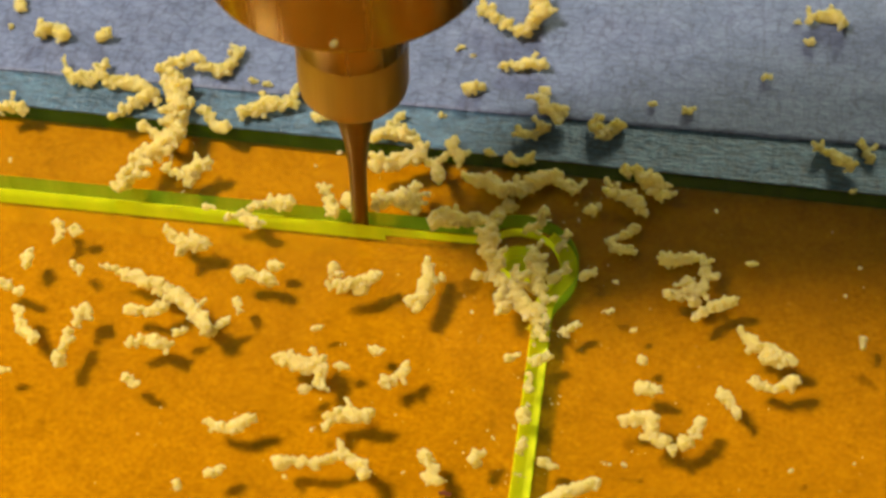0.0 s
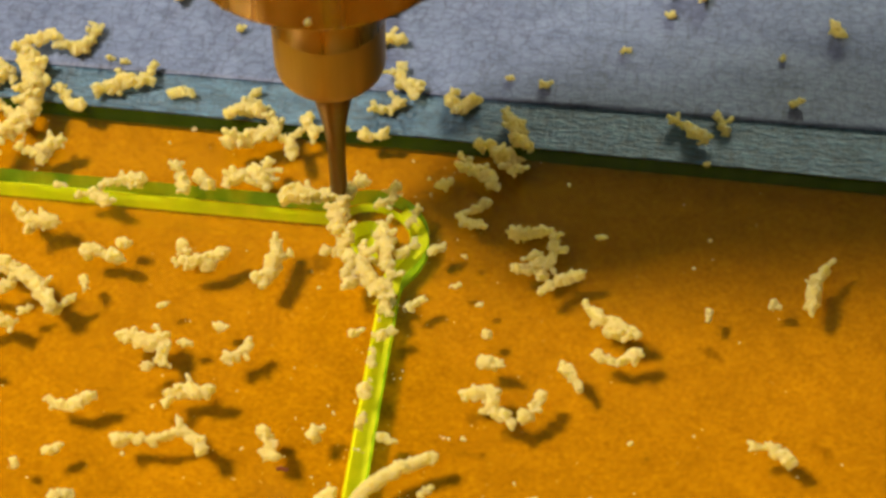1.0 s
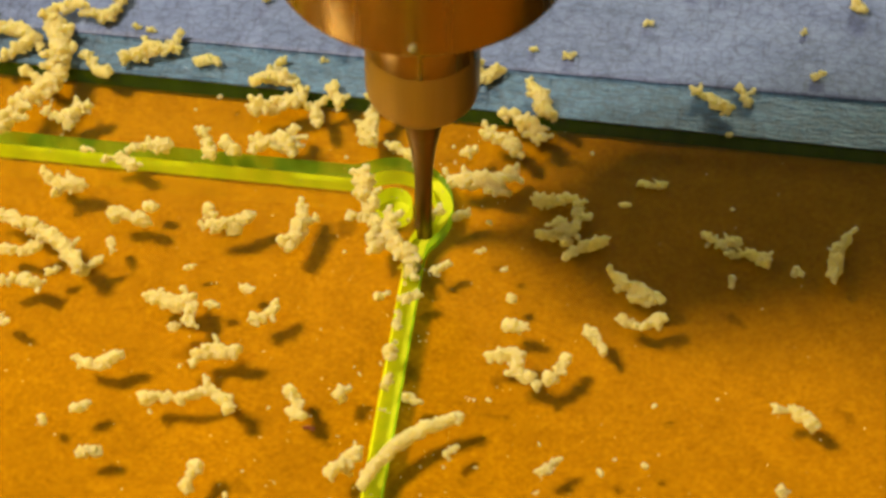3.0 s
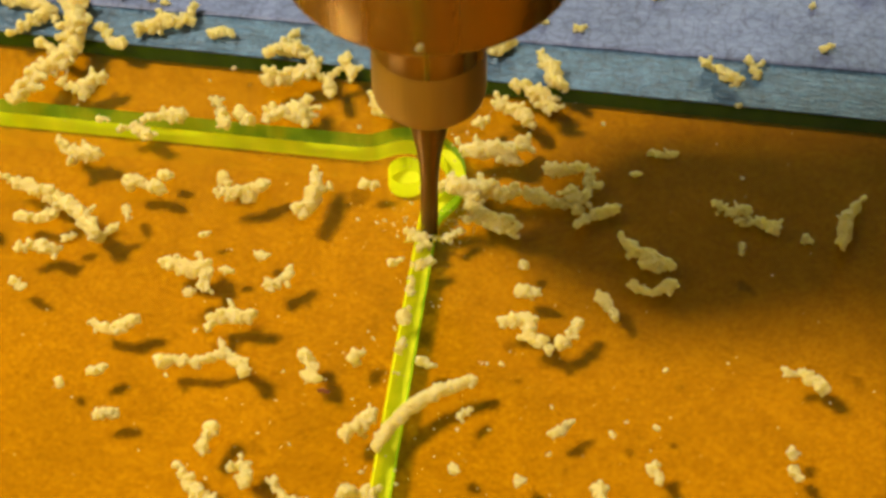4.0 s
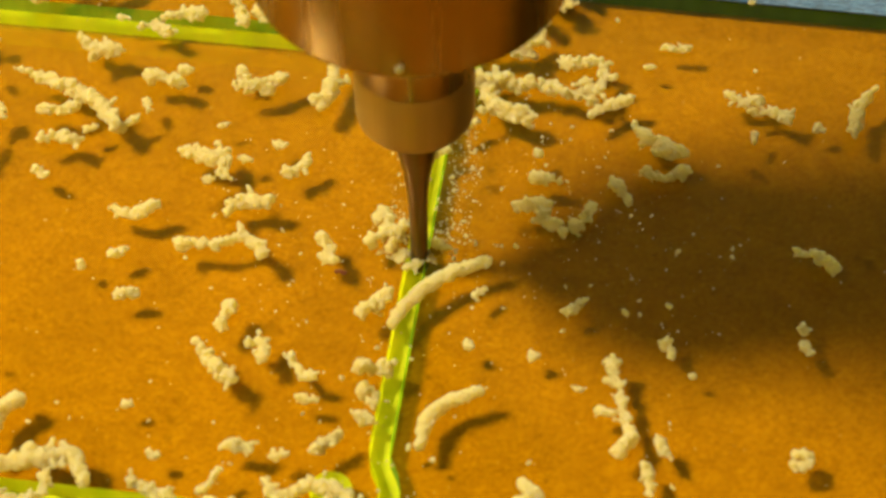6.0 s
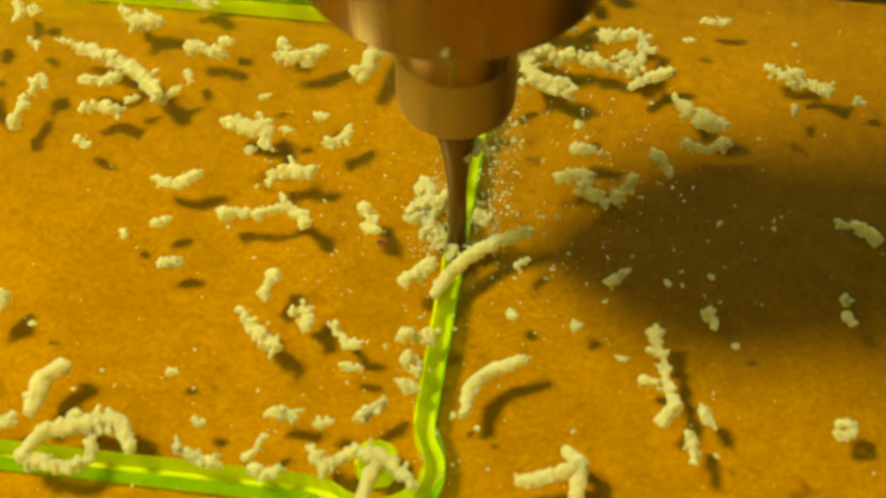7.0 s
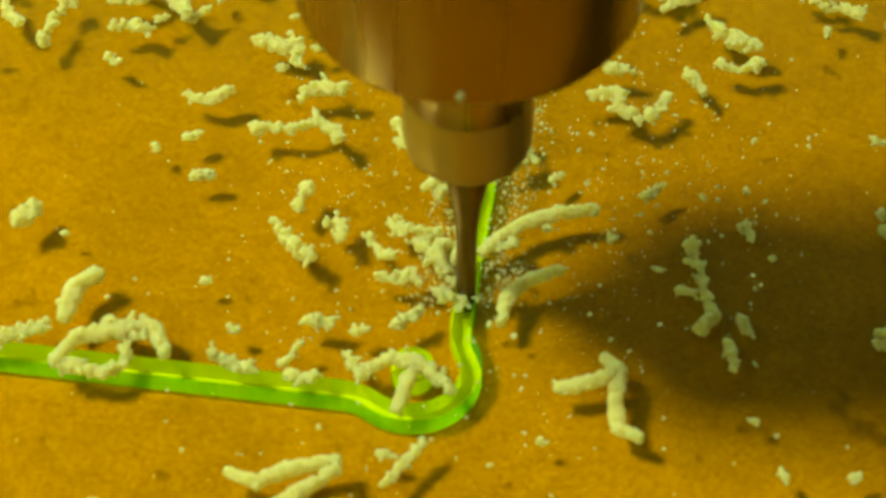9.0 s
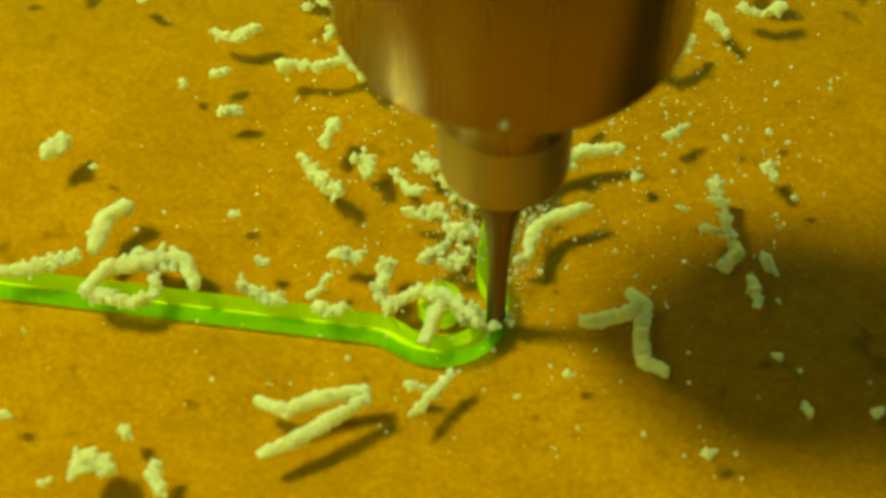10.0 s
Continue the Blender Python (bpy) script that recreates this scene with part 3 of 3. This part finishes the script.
chip(0.48, (-23.9, -7.2), (-23.2, -7.4))
chip(0.44, (-18.9, -7.0), (-18.2, -7.8))
chip(0.61, (-18.5, -9.5), (-16.1, -8.9), (-15.0, -7.4))
chip(0.70, (-11.1, -5.9), (-10.6, -7.8), (-11.1, -10.5))
chip(0.48, (-10.6, -7.4), (-9.5, -6.8))
chip(0.59, (-21.6, -17.3), (-19.3, -17.5), (-18.0, -17.3), (-17.7, -19.9))
chip(0.38, (-19.0, -19.7), (-18.6, -19.4))
chip(0.38, (-16.6, -17.1), (-16.0, -17.1))
chip(0.55, (-12.4, -18.2), (-11.2, -16.8))
chip(0.38, (-14.3, -14.9), (-13.6, -15.2))
chip(0.50, (-26.4, -23.8), (-24.5, -24.4), (-22.5, -23.4))
chip(0.58, (-16.7, -23.5), (-16.4, -22.0), (-13.4, -21.8))
chip(0.53, (-20.0, -27.0), (-16.8, -27.0), (-14.7, -25.5), (-12.9, -27.6))
chip(0.61, (-8.4, -24.9), (-7.6, -27.2))
chip(0.49, (-4.7, -25.0), (-4.2, -23.9))
chip(0.49, (-24.9, -28.8), (-24.3, -28.0))
chip(0.51, (-33.4, -20.5), (-32.6, -21.1))
chip(0.36, (-27.4, -29.8), (-27.2, -30.4))
chip(0.39, (-26.2, -11.5), (-25.8, -12.3))
chip(0.34, (-3.3, -14.3), (-2.4, -14.1))
chip(0.45, (0.6, -24.2), (1.5, -24.6))
chip(0.44, (-46.1, -12.3), (-44.5, -12.9))
chip(0.34, (-43.9, -20.9), (-43.4, -20.9))
chip(0.30, (25.5, -8.7), (25.5, -9.6))
chip(0.18, (-49.2, 1.8), (-49.1, 1.6))
chip(0.21, (-19.4, -13.4), (-18.7, -13.1))
landing_a = chip(0.42, (23.2, -4.6), (24.3, -5.3), (25.8, -4.9))
landing_b = chip(0.42, (25.2, -6.3), (26.8, -5.9), (28.4, -6.8))
chip(0.35, (30.6, -7.2), (31.4, -7.5))
chip(0.52, (33.7, -8.2), (34.1, -4.7), (35.4, -3.1))
chip(0.26, (25.6, -8.8), (25.6, -9.7))
chip(0.54, (29.4, -22.0), (30.9, -22.1), (32.4, -22.9))
chip(0.51, (14.6, -16.1), (15.5, -17.5))
chip(0.28, (3.2, 6.2), (3.6, 5.1))
landing_c = chip(0.36, (17.3, 0.7), (19.4, 0.8))
chip(0.27, (15.9, -1.8), (16.6, -1.9))
chip(0.49, (-23.1, -32.4), (-22.1, -32.5))
chip(0.61, (-14.6, -33.0), (-14.7, -35.0))
chip(0.56, (-16.2, -36.8), (-14.7, -38.7), (-12.8, -40.0))
chip(0.45, (-23.5, -32.7), (-22.4, -32.4))
chip(0.52, (-12.3, -36.6), (-11.2, -35.9), (-10.9, -37.6))
chip(0.44, (-8.9, -36.8), (-7.8, -38.6), (-6.7, -38.9))
chip(0.43, (-7.4, -41.0), (-6.4, -40.8))
chip(0.42, (-5.2, -45.3), (-3.9, -43.9))
chip(0.50, (-11.5, -45.7), (-10.4, -45.9))
chip(0.77, (-26.1, -48.7), (-23.9, -48.7))
chip(0.59, (-28.7, -44.0), (-28.2, -43.9))
curl = chip(0.52, (-1.6, -32.9), (-0.9, -31.1), (0.2, -29.3), (1.6, -27.9), (3.2, -26.8), (5.0, -25.9), curl=True)
chip(0.37, (4.5, -29.0), (5.0, -28.2))
chip(0.69, (-4.2, -32.2), (-3.1, -31.2), (-2.6, -30.1))
pushed_a = chip(0.68, (-3.3, -37.6), (-1.1, -37.3))
pushed_b = chip(0.71, (-2.9, -39.7), (-2.0, -40.3))
chip(0.63, (-2.6, -41.9), (-1.8, -42.4))
chip(0.50, (2.2, -44.1), (2.2, -41.8), (3.4, -40.1), (5.8, -38.8), curl=True)
chip(0.52, (15.5, -34.7), (16.4, -36.8), (17.0, -39.3), (17.7, -41.3), (17.0, -42.7))
chip(0.35, (14.9, -39.0), (16.1, -39.1), curl=True)
chip(0.42, (19.7, -41.5), (20.3, -42.3))
chip(0.33, (12.3, -29.8), (12.6, -28.8))
chip(0.36, (30.1, -29.0), (30.3, -29.2))
chip(0.36, (30.2, -30.6), (30.7, -31.6))
chip(0.20, (19.4, -28.1), (19.9, -28.1))
chip(0.20, (16.2, -29.0), (16.5, -29.4))
chip(0.28, (9.4, -34.2), (9.9, -34.3))
chip(0.46, (30.2, -41.2), (30.9, -41.3))
chip(0.31, (30.6, -7.4), (31.1, -7.2))
chip(0.43, (19.8, -41.2), (20.5, -42.5))
chip(0.54, (19.0, -44.0), (19.4, -45.8))
chip(0.50, (30.0, -42.1), (30.9, -41.9))
chip(0.44, (19.5, -31.9), (20.1, -33.2))
chip(0.32, (29.9, -29.4), (30.6, -29.1))
chip(0.40, (30.1, -30.9), (30.6, -31.8))
chip(0.37, (11.8, -29.9), (13.0, -28.8))
chip(0.28, (9.4, -34.6), (10.0, -34.4))
chip(0.36, (4.2, -33.9), (4.9, -34.5))
chip(0.81, (-35.6, -39.6), (-35.0, -37.8))
chip(0.24, (-32.3, -39.9), (-31.9, -39.8))
chip(0.67, (-28.5, -44.0), (-29.8, -45.3), (-29.8, -48.6), curl=True)
chip(0.57, (-29.5, -52.3), (-28.4, -49.9), (-25.2, -48.9), (-23.1, -48.3), (-21.7, -50.7), curl=True)
chip(0.54, (-29.0, -52.6), (-26.3, -53.0), (-24.5, -51.9), (-25.0, -49.6))
chip(0.42, (-18.3, -50.0), (-15.2, -50.9))
chip(0.38, (-13.2, -50.1), (-12.2, -48.2))
chip(0.53, (-12.4, -51.1), (-10.6, -51.1))
chip(0.50, (-8.7, -48.6), (-7.4, -50.5), (-5.7, -48.7), (-3.6, -48.6), (-0.6, -51.2))
chip(0.50, (-3.5, -49.0), (-4.2, -53.0), curl=True)
chip(0.43, (-8.6, -46.3), (-7.8, -46.1))
chip(0.43, (-5.6, -45.6), (-4.2, -44.1))
chip(0.47, (-11.9, -45.9), (-10.2, -45.9))
chip(0.31, (-17.5, -47.4), (-16.9, -47.4))
chip(0.32, (-20.7, -42.9), (-20.1, -42.9))
chip(0.54, (-32.6, -49.6), (-31.3, -48.9))
chip(0.21, (7.0, -23.4), (7.2, -23.6))
chip(0.53, (7.0, -49.5), (9.1, -48.9), (10.8, -48.1), curl=True)
chip(0.54, (10.2, -46.7), (11.3, -47.6), (11.2, -50.3), (11.6, -52.6), (13.1, -53.0), curl=True)
chip(0.52, (-15.0, -60.0), (-13.0, -60.7), (-11.0, -59.4), (-7.8, -58.3), curl=True)
chip(0.51, (-13.8, -64.4), (-11.3, -62.6), (-7.6, -59.2), curl=True)
chip(0.40, (-4.2, -59.7), (-3.2, -57.7), (-1.9, -55.8))
chip(0.37, (-4.9, -56.9), (-3.7, -57.1))
chip(0.61, (-26.3, -68.5), (-25.7, -66.4), (-23.9, -67.7))
chip(0.50, (-21.2, -66.7), (-20.1, -68.5))
chip(0.36, (-24.0, -63.8), (-23.3, -64.4))
chip(0.32, (-28.5, -68.9), (-27.9, -68.8))
chip(0.40, (-32.7, -63.8), (-32.1, -63.8))
chip(0.37, (23.3, -54.6), (23.7, -55.3))
chip(0.30, (20.8, -50.3), (21.4, -50.4))
chip(0.29, (16.4, -59.7), (17.0, -59.4))
chip(0.18, (18.5, -59.2), (18.7, -59.2))
chip(0.26, (6.1, -54.3), (6.7, -54.2))
chip(0.18, (2.8, -56.7), (3.1, -56.6))
chip(0.29, (28.2, -54.3), (28.8, -54.1))
chip(0.24, (13.0, -37.0), (13.6, -37.2))
chip(0.32, (21.8, -35.0), (22.0, -34.7))
chip(0.31, (-17.8, -47.2), (-17.2, -47.3))
chip(0.39, (-18.3, -50.1), (-16.4, -50.8))
chip(0.72, (-16.2, -0.3), (-15.6, 1.0), (-13.9, 1.6), (-12.9, 0.4))
chip(0.55, (-13.2, 2.8), (-12.9, 1.3))
chip(0.6, (-18.5, 0.4), (-17.7, -0.4))
chip(0.6, (-15.0, 8.4), (-13.4, 8.0), (-13.6, 6.2))
chip(0.5, (-15.8, 11.2), (-15.9, 10.0))
chip(0.66, (35.6, 25.3), (36.0, 24.6))
chip(0.32, (30.6, 21.1), (31.0, 21.2))
chip(0.4, (31.9, 15.7), (32.5, 15.7))
chip(0.36, (20.3, 25.4), (20.9, 25.4))
worm_a = chip(0.68, (-9.2, 4.5), (-6.6, 3.9), (-4.6, 3.2))
worm_b = chip(0.7, (-4.5, 3.2), (-2.8, 4.7), (-1.1, 5.6), (0.5, 4.2))
thrown_a = chip(0.68, (-10.9, -1.5), (-10.7, -0.5), (-8.6, -0.3), (-6.1, -0.4), (-5.9, -1.9))
thrown_b = chip(0.6, (-9.0, -0.7), (-7.1, -0.3), (-5.6, 0.2))

# a scrap of reddish burr among the chips
v, f = fuse(*blobs([(np.array([0.35 * k, 0.1 * (k % 2), 0.2]), 0.28, np.array([1.0, 0.7, 0.6])) for k in range(3)], 0.6), 0.08)
scrap = chip_object("burr_scrap", v, f, np.zeros(3))
scrap.location = (-0.0069, -0.028, 0)
scrap.data.materials.clear()
scrap.data.materials.append(plain_material("reddish_brown", (0.16, 0.035, 0.012), 0.7))
tagged(scrap, "tiny dark reddish-brown scrap on the sheet", "scrap")


# ---- powder and specks ----
def specks(count, x0, x1, y0, y1, seed):
    items = []
    gen = np.random.default_rng(seed)
    while len(items) < count:
        x, y = gen.uniform(x0, x1), gen.uniform(y0, y1)
        if gen.random() < math.exp(-abs(x + 0.8) / 9.0) + 0.12:
            r = 0.04 + 0.16 * gen.random() ** 4
            items.append((np.array([x, y, r * 0.6]), r, gen.uniform(0.4, 1.7, 3)))
    return items


SPECK = unit_blob(1)
v, f = blobs(specks(480, -34, 38, -62, -22, 3) + specks(150, -34, 34, -22, 7, 4), 0.8, SPECK)
tagged(chip_object("acrylic_specks", v, f, np.zeros(3), False), "fine white acrylic specks scattered on the sheet", "dust", kind="stuff")


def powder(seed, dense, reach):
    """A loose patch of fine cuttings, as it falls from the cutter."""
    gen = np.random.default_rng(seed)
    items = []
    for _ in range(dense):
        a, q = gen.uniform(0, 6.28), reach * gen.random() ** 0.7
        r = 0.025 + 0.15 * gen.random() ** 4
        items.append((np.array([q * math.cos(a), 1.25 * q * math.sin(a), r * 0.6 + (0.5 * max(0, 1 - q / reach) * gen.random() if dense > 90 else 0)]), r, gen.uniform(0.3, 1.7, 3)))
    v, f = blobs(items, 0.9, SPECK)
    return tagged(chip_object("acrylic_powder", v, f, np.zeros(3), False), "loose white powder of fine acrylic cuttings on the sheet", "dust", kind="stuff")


def clump(seed, r):
    """A torn clump that drops from the cutter and stays on the heap beside the cut."""
    gen = np.random.default_rng(seed)
    items = [(np.array([*gen.normal(0, 0.62 * r, 2), r * gen.uniform(0.25, 1.0)]), r * gen.uniform(0.16, 0.46), gen.uniform(0.6, 1.4, 3)) for _ in range(26)]
    v, f = fuse(*blobs(items, 0.7), 0.08)
    v[:, 2] -= v[:, 2].min() + 0.02
    return tagged(chip_object("acrylic_chip", v, f, np.zeros(3)), "pale torn clump of cuttings heaped beside the groove", "chip", "milling chips")


PUSHED = [(clump(400, 0.58), -0.3, -1.2), (clump(401, 0.6), -1.5, -0.7), (clump(402, 0.4), 1.1, -0.5)]
FALLS = []
for i, (x, y, r) in enumerate(((-4.2, -21.8, 0.8), (-3.0, -24.0, 1.1), (-4.0, -25.4, 0.9), (-2.9, -26.5, 1.0), (-5.4, -28.6, 0.8), (-4.4, -31.0, 1.1), (-3.1, -29.2, 0.7), (1.7, -27.4, 0.8), (1.2, -24.8, 0.7), (-4.6, -37.0, 1.0), (-3.2, -38.6, 1.2), (-5.2, -40.6, 0.8), (-3.4, -42.4, 1.1), (-6.4, -36.0, 0.8), (1.4, -36.5, 0.8), (-2.9, -45.0, 0.8))):
    FALLS.append((clump(300 + i, r), x, y, 21))
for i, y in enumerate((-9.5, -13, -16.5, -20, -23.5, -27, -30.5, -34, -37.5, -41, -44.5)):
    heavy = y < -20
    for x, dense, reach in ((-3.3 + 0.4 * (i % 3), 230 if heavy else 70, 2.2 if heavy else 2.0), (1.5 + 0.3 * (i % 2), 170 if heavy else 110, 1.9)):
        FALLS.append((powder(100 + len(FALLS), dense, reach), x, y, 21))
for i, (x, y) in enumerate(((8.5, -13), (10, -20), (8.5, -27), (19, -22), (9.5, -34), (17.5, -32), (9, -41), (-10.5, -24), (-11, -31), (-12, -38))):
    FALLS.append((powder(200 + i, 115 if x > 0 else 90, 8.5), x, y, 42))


def spot(x, y, turn=0.0, z=0.0):
    return pose(x * MM, y * MM, z * MM, 0, 0, turn)


def throw(ob, t0, t1, x, y, turn, high=3.0, low=0.0):
    """A chip that lies still, is flung by the cutter between t0 and t1, and lies still again."""
    a = ob.location / MM
    walk(ob, [(0, spot(a.x, a.y, 0, a.z)), (t0, spot(a.x, a.y, 0, a.z)), ((t0 + t1) / 2, spot((a.x + x) / 2, (a.y + y) / 2, turn / 2, high)), (t1, spot(x, y, turn, low)), (10, spot(x, y, turn, low))])


def land(ob, t0, t1, x, y):
    """A chip that waits at (x, y) until the cutter flings it to its resting place."""
    b = ob.location / MM
    walk(ob, [(0, spot(x, y, 70)), (t0, spot(x, y, 70)), ((t0 + t1) / 2, spot((x + b.x) / 2, (y + b.y) / 2, 30, 4)), (t1, spot(b.x, b.y, 0, b.z)), (10, spot(b.x, b.y, 0, b.z))])


def spindle_at(t):
    for (t0, x0, y0), (t1, x1, y1) in zip(SPINDLE, SPINDLE[1:]):
        if t <= t1:
            k = (t - t0) / (t1 - t0)
            return x0 + k * (x1 - x0), y0 + k * (y1 - y0)
    return SPINDLE[-1][1:]


def motions():
    walk(spindle, [(t, pose(x * MM, y * MM, 0)) for t, x, y in SPINDLE])
    ticks = [k / 50 for k in range(201)]
    where = np.array([spindle_at(t) for t in ticks])
    for ob, (x, y) in SECOND:
        near = ticks[int(np.argmin(np.hypot(where[:, 0] - x, where[:, 1] - y)))]
        if near > 0.1:
            walk(ob, [(0, spot(0, 0, 0, -3)), (near - 0.06, spot(0, 0, 0, -3)), (near, spot(0, 0)), (10, spot(0, 0))])
    throw(worm_a, 0.65, 0.95, 7.8, 8.7, -45, 3.0, 0.5)
    throw(worm_b, 0.7, 1.0, 62.0, 9.0, 60, 6.0)
    land(landing_b, 1.05, 1.2, -5.5, 0.7)
    land(landing_a, 1.5, 1.65, -2.2, 0.4)
    land(landing_c, 1.65, 1.8, 0.2, -1.4)
    throw(thrown_a, 1.6, 1.9, -6.0, 4.8, 80)
    throw(thrown_b, 1.6, 1.9, -2.6, 1.2, -45)
    throw(corner_c, 2.0, 2.3, 4.2, -1.1, 85)
    throw(corner_a, 3.1, 3.6, 4.6, -6.0, 75)
    throw(corner_b, 3.1, 3.7, 4.0, -8.6, 25)
    throw(curl, 8.1, 8.4, 3.7, -34.3, -14)
    throw(pushed_a, 9.1, 9.4, -8.1, -47.6, 80)
    throw(pushed_b, 9.1, 9.5, -1.4, -50.2, 30, 1.0, -0.5)
    for ob, dx, dy in PUSHED:
        # lies in the cut, then is shoved along by the cutter
        walk(ob, [(0, spot(-0.85 + dx * 0.3, -9.5 + dy, 0, -0.9)), (3.1, spot(-0.85 + dx * 0.3, -9.5 + dy, 0, -0.9))] + [(t, spot(x + dx, y + dy, 40 * math.sin(3 * t), -0.3)) for t, x, y in SPINDLE if t > 4])
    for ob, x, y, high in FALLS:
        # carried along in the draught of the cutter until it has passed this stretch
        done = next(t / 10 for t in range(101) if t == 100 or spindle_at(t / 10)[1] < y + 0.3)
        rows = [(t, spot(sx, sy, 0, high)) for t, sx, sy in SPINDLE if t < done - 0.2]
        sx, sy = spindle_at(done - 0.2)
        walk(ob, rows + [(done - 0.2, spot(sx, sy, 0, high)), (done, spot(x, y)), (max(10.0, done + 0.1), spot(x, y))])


motions()
